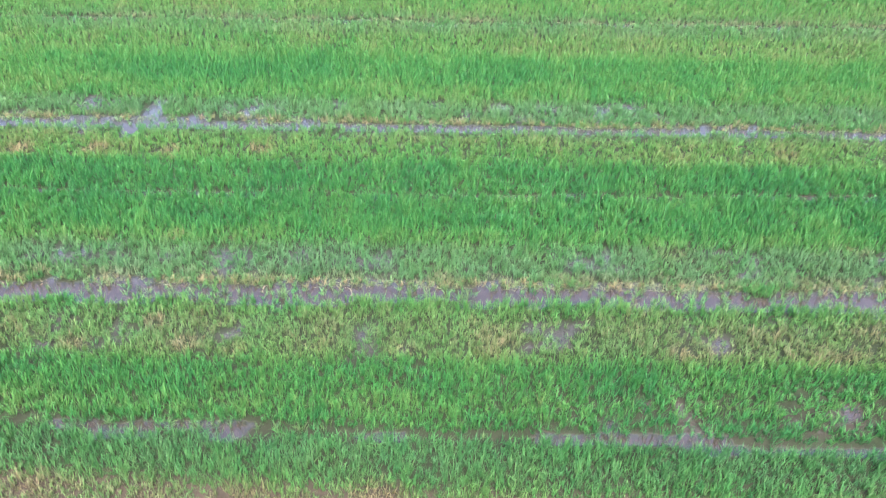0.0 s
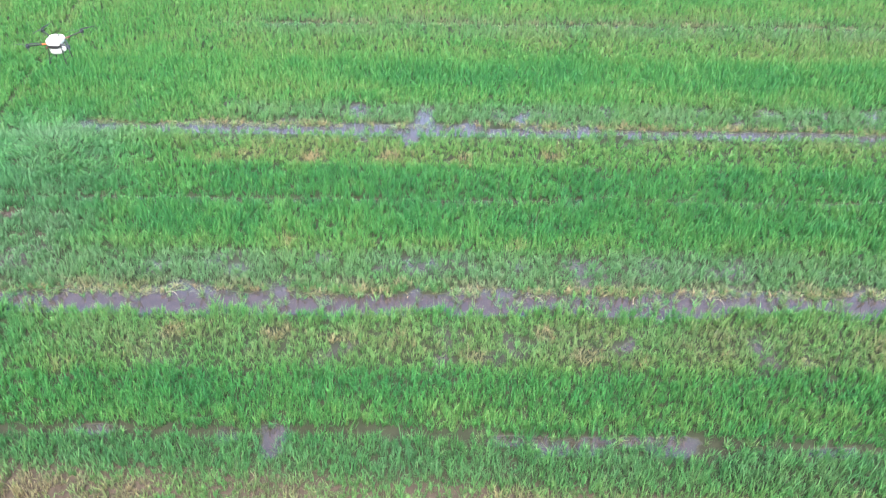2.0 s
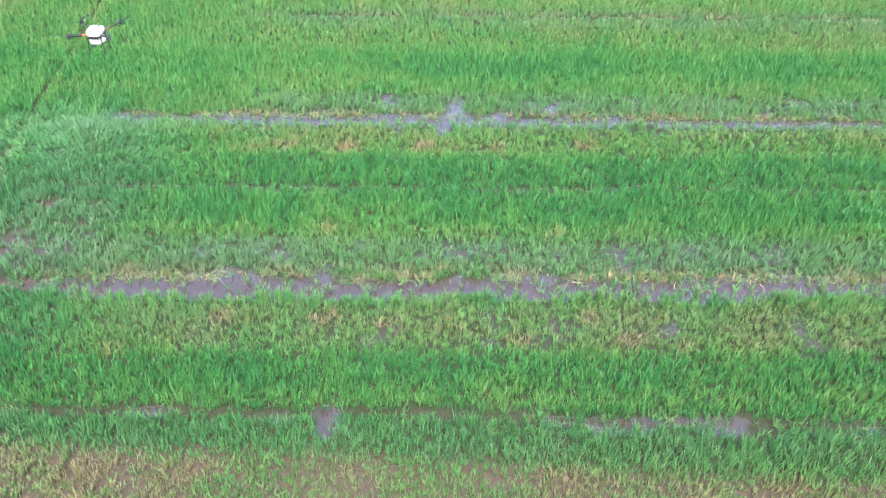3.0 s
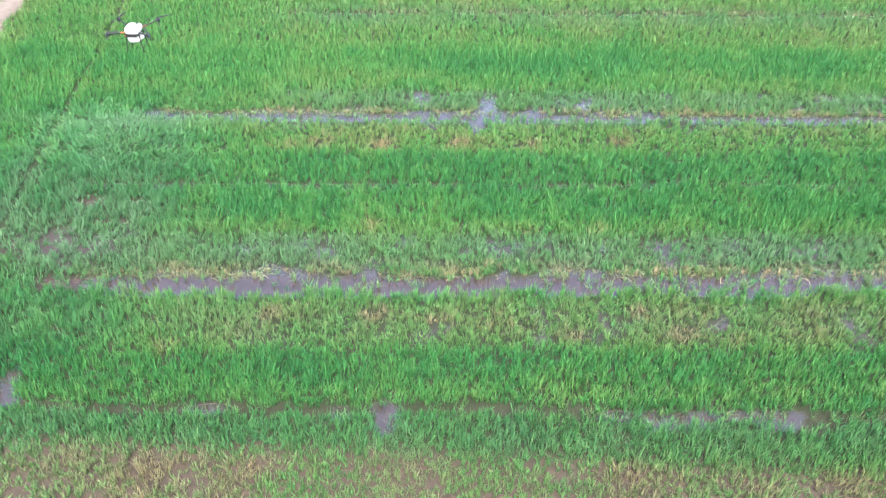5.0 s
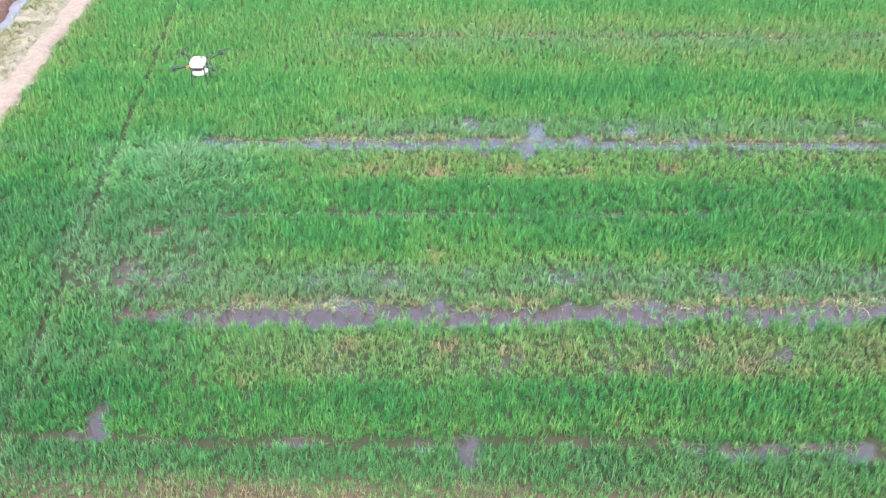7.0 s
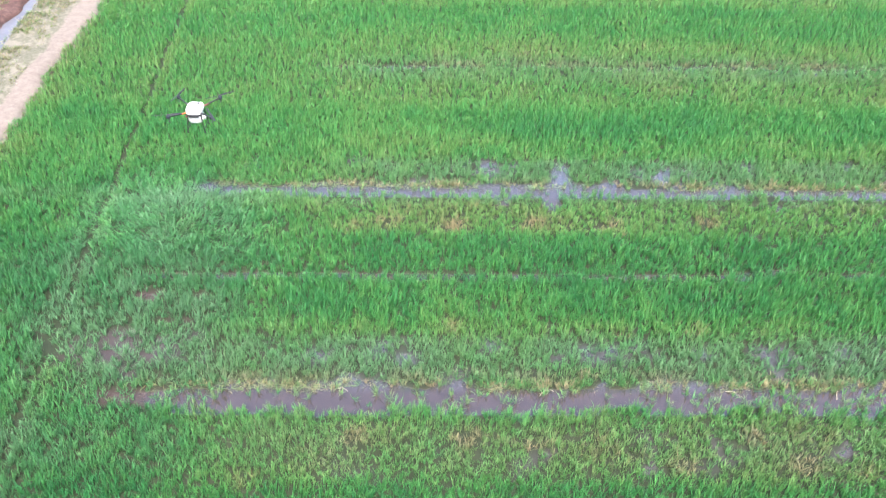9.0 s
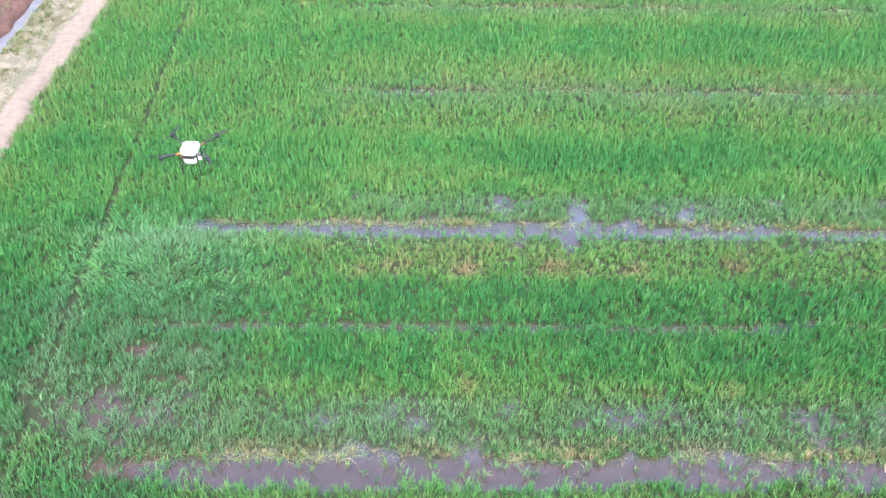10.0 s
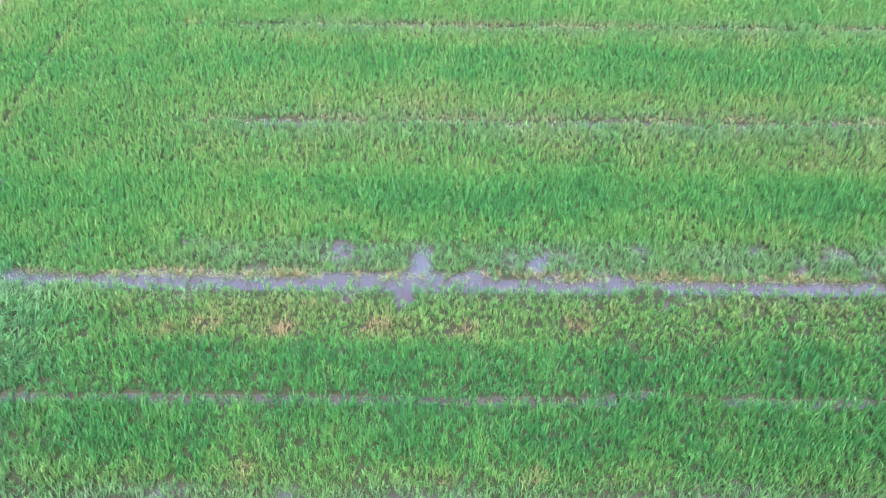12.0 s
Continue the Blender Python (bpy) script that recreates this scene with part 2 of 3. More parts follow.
def crop(x, y):
    """Cover, vigour and height of the rice at a place."""
    cover = lane_cover(x, y)
    line = np.abs(x - wheel_line(y) + 0.08 * (value_noise(x * 0, y, 1.5, 21) - 0.5))
    north = step(16.5, 18.5, y)
    cover = np.minimum(cover, 1 - (0.82 + 0.13 * north) * (1 - step(0.035, 0.1, line)) * step(0.05, 0.3, value_noise(x, y, 0.6, 22)))
    trodden = (1 - step(0.2, 0.5, line)) * (1 - north) * step(11.5, 13.0, y)
    cover = cover * (1 - 0.25 * trodden)
    patch, small = value_noise(x, y, 0.75, 1), value_noise(x, y, 0.33, 2)
    broad = value_noise(x * 0.35, y, 2.2, 3)
    vigour = 0.68 - 0.09 * step(18, 25, y) + 0.15 * (broad - 0.5) + 0.24 * (patch - 0.5)
    height = 0.268 + 0.04 * (patch - 0.5)
    east = step(-16.5, -12.5, x)
    sick = np.zeros_like(x)
    for a, b, soft, thin, pale in (
        (5.0, 8.52, 0.25, 0.36, 0.5),
        (10.55, 11.8, 0.35, 0.5, 0.43),
        (12.75, 14.2, 0.3, 0.62, 0.0),
        (17.5, 18.9, 0.3, 0.28, 0.34),
        (19.6, 20.9, 0.3, 0.55, 0.0),
        (23.9, 26.0, 0.4, 0.08, 0.14),
        (26.5, 28.0, 0.4, 0.08, 0.14),
        (18.75, 19.3, 0.2, 0.45, 0.0),
        (31.4, 33.6, 0.6, 0.1, 0.14),
    ):
        k = band(y + (0.055 * np.clip(x + 17, -5, 18) if a < 9 else 0), a, b, soft) * (east if a > 9 else 1.0)
        gaps = step(0.5, 0.74, 0.55 * patch + 0.45 * small)
        if 12 < a < 15:
            gaps = 0.15 + 0.6 * gaps
        cover = cover * (1 - thin * k * (0.15 + 0.95 * gaps))
        sick = sick + pale * k
        vigour = vigour - 0.8 * pale * k * (0.55 + 0.9 * (value_noise(x, y, 1.1, 8) - 0.25))
        height = height - (0.01 if 12 < a < 15 or a > 19 else 0.06) * k
    for a, b, more in ((9.6, 10.55, 0.13), (14.5, 17.3, 0.15), (21.9, 23.4, 0.13), (28.7, 31.2, 0.11), (8.3, 9.2, 0.16)):
        vigour = vigour + more * band(y, a, b, 0.3)
    cover = cover * (1 - 0.62 * spot(x, y, -17.4, 13.9, 2.1, 1.0) * (0.4 + small))
    cover = cover * (1 - 0.5 * band(y, 8.7, 9.9, 0.3) * step(0, 4, x) * (0.3 + small))
    for cx, cy, size in STRAW:
        k = np.clip(1.5 * spot(x, y, cx, cy, size, size * 0.8) - 0.2, 0, 1) * (0.3 + 0.9 * small)
        sick = sick + 0.4 * k
        vigour, height, cover = vigour - 0.36 * k, height - 0.03 * k, cover * (1 - 0.12 * k)
    clump = value_noise(x, y * 0.8, 0.15, 77)
    near = 1 - 0.7 * step(19, 25, y)
    height = height * (1 + near * (0.64 * clump - 0.36))
    cover = cover * (1 - 0.24 * near * (1 - step(0.15, 0.42, clump)))
    vigour = vigour + 0.2 * near * (0.5 - clump)
    # the east's brighter light, put into the leaf colour as a paler tint
    vigour = vigour - 0.02 * step(-6, 8, x)
    vigour = vigour - 0.13 * band(x - wheel_line(y), 0.1, 0.32, 0.06)
    west = 1 - step(-17.0, -15.0, x)
    vigour = vigour + 0.12 * west * (1 - step(18, 22, y)) + 0.12 * spot(x, y, WASH[0], WASH[1], 2.2, 1.7)
    edge = 1 - step(0.2, 1.6, x - field_edge(y))
    vigour = vigour - 0.1 * edge
    vigour = np.maximum(vigour, 0.46 - 1.4 * sick)
    return np.clip(cover, 0, 1), vigour, height


def silted(x, y):
    """How far the leaves are greyed by mud and wet: along the flooded strips, the trodden line and the thin corner."""
    cloud = 0.45 + 0.9 * value_noise(x, y, 0.6, 44) * (0.5 + value_noise(x, y, 0.25, 45))
    k = band(y, 12.8, 14.0, 0.25) * step(-19, -16, x) + 0.8 * band(y, 19.6, 20.7, 0.3) * step(-15, -12, x) + 0.5 * band(y, 18.7, 19.3, 0.2)
    k = k + 0.5 * band(y + 0.027 * (x + 18), 8.3, 9.2, 0.3) + 0.6 * band(y, 25.3, 27.0, 0.4) * step(-16, -12, x) + 0.5 * band(y, 32.2, 33.6, 0.4) * step(-16, -12, x)
    k = k + 0.9 * spot(x, y, -17.2, 14.2, 2.0, 1.5) + 0.4 * (1 - step(0.2, 0.5, np.abs(x - wheel_line(y)))) * (1 - step(16.5, 18.5, y)) + 0.35 * band(y, 10.7, 11.8, 0.3) + 0.25 * (1 - step(8.2, 8.8, y + 0.055 * np.clip(x + 17, -5, 18)))
    k = k + 0.5 * spot(x, y, WASH[0], WASH[1], 2.2, 1.7)
    k = k + 0.25 * (1 - step(-16.5, -14.5, x)) * band(y, 12.0, 16.8, 0.8)
    return np.clip(k * cloud, 0, 1)


# ---- ground ----
def bund_height(s):
    """Height over the field's mud, s metres east of the field's edge."""
    return np.interp(s, [-400, -6, -3.4, -3.0, -2.8, -2.5, -2.2, -0.2, 0.05], [0.1, 0.1, 0.16, 0.04, -0.35, -0.35, 0.2, 0.22, 0.0])


def make_ground():
    xs = np.concatenate([[-2500, -900, -300, -120, -60, -40, -32], np.arange(-29, -21.5, 0.1), np.arange(-21.5, 19, 0.2), [20.5, 22, 24, 26, 28, 40, 80, 200, 700, 2500]])
    ys = np.concatenate([[-2500, -800, -250, -80, -30, -12, -8, -6, -4, -2, 0, 2, 4], np.arange(6, 39, 0.2), [41, 43, 45, 47, 60, 100, 260, 800, 2500]])
    x, y = np.meshgrid(xs, ys)
    x, y = x.ravel(), y.ravel()
    s = x - field_edge(y)
    wob = 0.3 * (value_noise(x, y, 0.9, 5) - 0.5) + 0.16 * (value_noise(x, y, 0.3, 14) - 0.5)
    z = bund_height(s + wob)
    near = band(x, -30, 20, 2) * band(y, 4, 40, 2)
    infield = step(0, 0.4, s)
    rough = (value_noise(x, y, 0.45, 6) - 0.5) * 0.04 + (value_noise(x, y, 1.7, 9) - 0.5) * 0.03
    bare = infield * np.clip(1.3 * (1 - lane_cover(x, y)), 0, 1)
    inner = band(x, -1000, 18.6, 0.3) * band(y, 6.2, 38.2, 0.3)
    grown = crop(x, y)[0]
    drying = inner * (1 - step(8.5, 8.9, y + 0.055 * np.clip(x + 17, -5, 18)))
    shrunk = 1 - (1 - step(0.45, 0.62, value_noise(x, y, 0.9, 33))) * (1 - step(10.0, 10.4, y)) * 0.8
    film = inner * step(0.2, 0.5, np.abs(x - wheel_line(y))) * np.maximum(bare, infield * np.clip(1.5 * (0.7 - grown), 0, 1)) * (1 - 0.85 * drying) * shrunk
    film = film * (1 - 0.6 * (1 - step(-17.3, -15.5, x)) * band(y, 12.0, 16.0, 0.5))
    z = z + near * rough * (1 - 0.3 * infield) * (1 - bare) - 0.03 * bare
    n, k = len(xs), len(ys)
    faces = np.array([(j * n + i, j * n + i + 1, (j + 1) * n + i + 1, (j + 1) * n + i) for j in range(k - 1) for i in range(n - 1)])
    top = band(s + wob, -2.25, 0.0, 0.1)
    track = band(s + 0.6 * wob, -0.72, -0.08, 0.22) * top
    out = np.maximum(1 - band(x, -1000, 18.6, 0.3), 1 - band(y, 6.2, 38.2, 0.3)) * step(-0.1, 0.2, s)
    # shade is painted under thick rice, in the near lane and along the wheel line
    layers = {"track": track, "drying": drying, "flooded": film * (band(y, 12.8, 14.3, 0.15) + band(y, 19.55, 21.0, 0.15) + 0.5 * band(y, 19.0, 19.55, 0.1) + 0.6 * band(y, 10.5, 11.9, 0.2)),
              "verge": band(s + wob, -2.55, 0.02, 0.12), "film": film, "crop_shade": infield * np.maximum(np.maximum(step(0.3, 0.65, grown), 1 - shrunk), 1 - step(0.2, 0.4, np.abs(x - wheel_line(y)))),
              "red": 1 - step(-3.02, -2.84, s + wob), "far": out}
    middle = s[faces].mean(axis=1)
    raised = (middle > -2.6) & (middle < 0.08) & (np.abs(y[faces]).max(axis=1) < 81)
    for name, pick, label, category in (("ground", ~raised, "wet brown paddy mud under the rice, and red soil past the ditch", "ground"),
                                        ("bund", raised, "low earth bund with a pale trodden track and dry verge", "bund")):
        chosen = faces[pick]
        used, index = np.unique(chosen, return_inverse=True)
        me = bpy.data.meshes.new(name)
        me.from_pydata(np.column_stack([x, y, z])[used].tolist(), [], index.reshape(-1, 4).tolist())
        me.polygons.foreach_set("use_smooth", [True] * len(me.polygons))
        for key, values in layers.items():
            me.attributes.new(key, "FLOAT", "POINT").data.foreach_set("value", values[used].astype(np.float32))
        me.materials.append(GROUND)
        tagged(new(name, me), label, category, kind="structure")


make_ground()


def make_ditch_water():
    bm = bmesh.new()
    rows = []
    for y in np.arange(-30, 75, 1.5):
        e = float(field_edge(y))
        rows.append([bm.verts.new((e + s, y, -0.1)) for s in (-3.5, -2.75, -2.1)])
    for a, b in zip(rows, rows[1:]):
        for k in range(2):
            bm.faces.new((a[k], a[k + 1], b[k + 1], b[k]))
    me = bpy.data.meshes.new("water")
    bm.to_mesh(me)
    me.materials.append(WATER)
    return tagged(new("water", me), "still grey water in the narrow ditch beside the bund", "ditch water", kind="structure")


make_ditch_water()


# ---- blades ----
def blades(name, x, y, z, count, length, width, lean, vigour, spread, push=None, material=RICE, label="", category="", group="", silt=None, kind="stuff"):
    """One mesh of tufts: each tuft at x, y, z has that many blades, each a bent, tapering strip of two joints."""
    tuft = np.repeat(np.arange(len(x)), count)
    n = len(tuft)
    az = rng.random(n) * 2 * np.pi
    px, py = x[tuft] + spread * rng.normal(size=n), y[tuft] + spread * rng.normal(size=n)
    pz = z[tuft] - 0.01
    long = length[tuft] * (0.65 + 0.5 * rng.random(n))
    tilt = lean[tuft] * (0.25 + 1.1 * rng.random(n))
    bend = np.radians(5) + np.radians(40) * rng.random(n) ** 2
    dx, dy = np.cos(az), np.sin(az)
    # the breeze leans all blades a little to the east, in slow waves
    breeze = 0.38 * value_noise(px, py, 1.3, 61)
    dx = dx + breeze
    size = np.maximum(np.hypot(dx, dy), 1e-6)
    dx, dy = dx / size, dy / size
    if push is not None:
        gx, gy = push[0][tuft], push[1][tuft]
        power = np.hypot(gx, gy)
        dx, dy = dx * (1 - 0.4 * power) + gx, dy * (1 - 0.4 * power) + gy
        size = np.maximum(np.hypot(dx, dy), 1e-6)
        dx, dy = dx / size, dy / size
        swirl = 1.1 * rng.normal(size=n) * np.minimum(power, 1)
        dx, dy = dx * np.cos(swirl) - dy * np.sin(swirl), dx * np.sin(swirl) + dy * np.cos(swirl)
        tilt = tilt + power * np.radians(44) * (0.5 + 0.9 * rng.random(n))
    a1, a2 = tilt, np.minimum(tilt + bend, np.radians(118))
    l1, l2 = 0.5 * long, 0.5 * long
    mx, my, mz = px + dx * np.sin(a1) * l1, py + dy * np.sin(a1) * l1, pz + np.cos(a1) * l1
    tx, ty, tz = mx + dx * np.sin(a2) * l2, my + dy * np.sin(a2) * l2, np.maximum(mz + np.cos(a2) * l2, pz + 0.015)
    twist = az + np.pi / 2 + rng.normal(size=n) * 0.7
    wx, wy = np.cos(twist), np.sin(twist)
    w = width[tuft] * (0.7 + 0.6 * rng.random(n))
    co = np.empty((n, 4, 3), np.float32)
    for k, (cx, cy, cz, sx) in enumerate(((px, py, pz, 0.0), (mx, my, mz, 0.5), (mx, my, mz, -0.5), (tx, ty, tz, 0.0))):
        co[:, k, 0], co[:, k, 1], co[:, k, 2] = cx + wx * w * sx, cy + wy * w * sx, cz
    base = (np.arange(n) * 4)[:, None]
    loops = np.concatenate([base + np.array([0, 1, 2]), base + np.array([2, 1, 3])], axis=1)
    me = bpy.data.meshes.new(name)
    me.vertices.add(n * 4)
    me.vertices.foreach_set("co", co.ravel())
    me.loops.add(n * 6)
    me.loops.foreach_set("vertex_index", loops.ravel().astype(np.int32))
    me.polygons.add(n * 2)
    me.polygons.foreach_set("loop_start", (np.arange(n * 2) * 3).astype(np.int32))
    me.update(calc_edges=True)
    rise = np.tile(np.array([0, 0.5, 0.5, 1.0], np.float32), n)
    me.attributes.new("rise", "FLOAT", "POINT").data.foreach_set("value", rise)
    me.attributes.new("vigour", "FLOAT", "POINT").data.foreach_set("value", np.repeat(vigour[tuft], 4).astype(np.float32))
    grey = np.zeros(len(x)) if silt is None else silt
    me.attributes.new("silt", "FLOAT", "POINT").data.foreach_set("value", np.repeat(grey[tuft], 4).astype(np.float32))
    me.materials.append(material)
    return tagged(new(name, me), label, category, group, kind)


def plant_rice():
    spots = []
    for y0, y1, pitch in ((6.2, 16.0, 0.084), (16.0, 24.0, 0.092), (24.0, 38.2, 0.112)):
        gx, gy = np.meshgrid(np.arange(-27.5, 18.5, pitch), np.arange(y0, y1, pitch))
        spots.append(np.stack([gx.ravel(), gy.ravel()]) + (rng.random((2, gx.size)) - 0.5) * pitch * 1.1)
    x, y = np.concatenate(spots, axis=1)
    left = -18.9 - 0.357 * (y - 7.5) - 1.0
    right = np.minimum(7.3 + 0.424 * (y - 7.6), 18.2 - 0.75 * np.maximum(y - 29.3, 0)) + 1.2
    seen = (x > left) & (x < right) & (y > 6.9) & (y < 37.3)
    inside = x > field_edge(y) - 0.05 + 0.3 * (value_noise(x, y, 0.6, 12) - 0.5)
    cover, vigour, height = crop(x, y)
    keep = inside & (rng.random(len(x)) < cover * np.where(seen, 1.0, 0.25))
    x, y, vigour, height, seen, cover = x[keep], y[keep], vigour[keep], height[keep], seen[keep], cover[keep]
    # straw along the northern shoulders of the lanes
    for k, amount, reach in ((1, 0.85, 0.34), (3, 0.75, 0.22), (4, 0.6, 0.22), (5, 0.5, 0.22)):
        y0, slope, half, first, _, _ = LANES[k]
        off = y - (y0 + slope * (x + 18)) - half
        shoulder = band(off, -0.15, reach, 0.1) * step(first, first + 2, x) * step(0.3, 0.5, value_noise(x, y, 0.6, 40 + k))
        vigour = vigour - amount * shoulder * rng.random(len(x)) ** 0.6
        height = height * (1 - 0.2 * shoulder)
    vigour = np.clip(vigour + 0.065 * rng.normal(size=len(x)), 0.02, 1)
    z = -0.02 * (1 - cover) + 0 * x
    lean = np.radians(6) + np.radians(18) * (1 - np.clip(cover, 0, 1)) + np.radians(9) * rng.random(len(x))
    length = height * (0.7 + 0.52 * rng.random(len(x))) * (0.8 + 0.2 * cover)
    width = np.where(seen, 0.0118 + 0.0002 * (y - 10), 0.026)
    rx, ry = x - WASH[0], y - WASH[1]
    dist = np.hypot(rx, ry * 1.25) + 1e-6
    power = (1 - step(1.2, 3.0, dist + 0.9 * (value_noise(x, y, 0.7, 15) - 0.5))) * step(0.05, 0.4, dist) * (0.35 + 0.75 * value_noise(x, y, 0.3, 16))
    push = np.array([rx / dist * power, ry / dist * power])
    count = np.where(seen, np.where(y < 16, 12, np.where(y < 24, 12, 11)), 6)
    beds = (
        (-99, 9.1, "sparse yellow-green young rice on muddy ground"), (9.1, 12.6, "young rice, dark green with a yellowing strip between muddy lanes"),
        (12.6, 16.1, "dense dark green young rice with thin patches by a lane"), (16.1, 19.5, "deep green young rice with a yellowing strip, partly laid flat by draught"),
        (19.5, 26.4, "bright green young rice between two thin lanes"), (26.4, 33.1, "dense green young rice between straw-lined lanes"),
        (33.1, 99, "bright green young rice at the far end"),
    )
    silt = silted(x, y)
    headland = x < wheel_line(y)
    for a, b, label in (*beds, (None, None, "dense green young rice of the headland beside the bund")):
        pick = headland if a is None else (~headland & (y >= a) & (y < b))
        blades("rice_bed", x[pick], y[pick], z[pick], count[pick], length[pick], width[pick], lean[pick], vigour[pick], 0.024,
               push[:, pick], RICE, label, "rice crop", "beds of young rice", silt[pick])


plant_rice()


def plant_outer_rice():
    """The same crop farther out, on all sides of the beds."""
    pitch = 0.27
    gx, gy = np.meshgrid(np.arange(-27, 26, pitch), np.arange(-8, 46, pitch))
    x = gx.ravel() + (rng.random(gx.size) - 0.5) * pitch * 1.2
    y = gy.ravel() + (rng.random(gx.size) - 0.5) * pitch * 1.2
    inner = (x < 18.5) & (y > 6.2) & (y < 38.2)
    keep = (x > field_edge(y)) & ~inner & (rng.random(len(x)) < lane_cover(x, y))
    x, y = x[keep], y[keep]
    n = len(x)
    vigour = np.clip(0.66 + 0.3 * (value_noise(x * 0.35, y, 2.2, 3) - 0.5) + 0.1 * rng.normal(size=n), 0, 1)
    blades("rice_bed", x, y, 0 * x, np.full(n, 7), 0.26 + 0.12 * rng.random(n), np.full(n, 0.04), np.full(n, np.radians(20)), vigour, 0.07,
           None, RICE, "green young rice farther out in the paddy", "rice crop", "beds of young rice")


plant_outer_rice()


def plant_verge():
    """Short dry weeds on the bund and on the red bank."""
    n = 11000
    y = 18 + rng.random(n) * 20
    s = -4.2 + 4.2 * rng.random(n)
    x = field_edge(y) + s
    ok = (rng.random(n) < band(s, -2.3, -0.85, 0.15) * step(0.3, 0.6, value_noise(x, y, 0.45, 18)) * (0.5 + 0.6 * (s < -1.5)) + 0.5 * band(s, -0.12, 0.1, 0.05) + 0.25 * (s < -3.3))
    x, y, s = x[ok], y[ok], s[ok]
    z = bund_height(s)
    m = len(x)
    blades("verge_weeds", x, y, z, np.full(m, 9), 0.06 + 0.1 * rng.random(m) + 0.06 * (s < -1.6), np.full(m, 0.012), np.full(m, np.radians(40)),
           np.clip(0.32 + 0.12 * (s < -1.4) + 0.3 * rng.normal(size=m), 0, 1), 0.03, None, WEED, "short dry weeds on the bund beside the track", "weeds")


plant_verge()


def scatter_clods():
    """Pale lumps of dry soil on the bund, one mesh of uneven little solids."""
    verts, faces = [], []
    for _ in range(260):
        y = 19 + rng.random() * 18
        s = -2.2 + 1.5 * rng.random()
        r = 0.012 + 0.034 * rng.random() ** 2
        cx, cz = float(field_edge(y)) + s, float(bund_height(s)) + r * 0.3
        b = len(verts)
        for dx, dy, dz in ((1, 0, 0), (0, 1, 0), (-1, 0, 0), (0, -1, 0), (0, 0, 0.8), (0, 0, -0.8)):
            k = r * (0.7 + 0.6 * rng.random())
            verts.append((cx + dx * k, y + dy * k, cz + dz * k))
        for i in range(4):
            faces += [(b + i, b + (i + 1) % 4, b + 4), (b + (i + 1) % 4, b + i, b + 5)]
    me = bpy.data.meshes.new("soil_clods")
    me.from_pydata(verts, [], faces)
    me.materials.append(CLOD)
    tagged(new("soil_clods", me), "pale dry lumps of soil on the bund", "soil clods", kind="stuff")


scatter_clods()


# ---- single tufts ----
def tuft_kinds(name, vigour, length, label, category, group, silt):
    """Three differing tufts of one kind, at the origin."""
    made = []
    for k in range(3):
        one = np.ones(1)
        made.append(blades(name, 0 * one, 0 * one, 0 * one, np.array([15 + 3 * k]), length * (0.85 + 0.15 * k) * one, 0.0105 * one, radians(20 + 5 * k) * one,
                           vigour * one, 0.022, None, RICE, label, category, group, silt * one, ""))
    return made


def lane_tufts():
    """Tufts that stand by themselves in the mud of the lanes, thicker along the northern side and to the east."""
    kinds = tuft_kinds("rice_tuft", 0.4, 0.23, "single greyish green rice tuft standing in the wet lane", "rice plant", "rice tufts standing in the lanes", 0.45)
    used = 0
    for k, x0, x1, many in ((1, -17.5, 11.0, 160), (3, -16.0, 12.0, 50), (0, -16.5, 5.0, 24)):
        y0, slope, half, _, _, _ = LANES[k]
        for _ in range(many):
            x = x0 + (x1 - x0) * rng.random() ** 0.8
            y = y0 + slope * (x + 18) + half * (1.2 - 1.6 * rng.random() ** 1.9)
            place = pose(x, y, -0.03, 0, 0, 360 * rng.random()) @ Matrix.Scale(0.7 + 0.45 * rng.random(), 4)
            if used < 3:
                kinds[used].matrix_basis = place
            else:
                copy = copy_thing(kinds[used % 3], place)
                copy.scale = place.to_scale()
            used += 1


def straw_tufts():
    """Withered tufts on the lanes' northern shoulders and in the yellowing strips."""
    kinds = tuft_kinds("straw_tuft", 0.06, 0.2, "withered straw-coloured rice tuft among the green crop", "dry rice plant", "withered rice tufts", 0.0)
    places = [(cx + 0.6 * size * rng.normal(), cy + 0.5 * size * rng.normal()) for cx, cy, size in STRAW for _ in range(2)]
    for k, many in ((1, 90), (3, 70)):
        y0, slope, half, _, _, _ = LANES[k]
        for _ in range(many):
            x = -16.5 + 27 * rng.random()
            places.append((x, y0 + slope * (x + 18) + half * (0.95 + 0.35 * rng.random())))
    for k, (x, y) in enumerate(places):
        place = pose(x, y, -0.02, 0, 0, 360 * rng.random()) @ Matrix.Scale(0.65 + 0.5 * rng.random(), 4)
        if k < 3:
            kinds[k].matrix_basis = place
        else:
            copy_thing(kinds[k % 3], place).scale = place.to_scale()


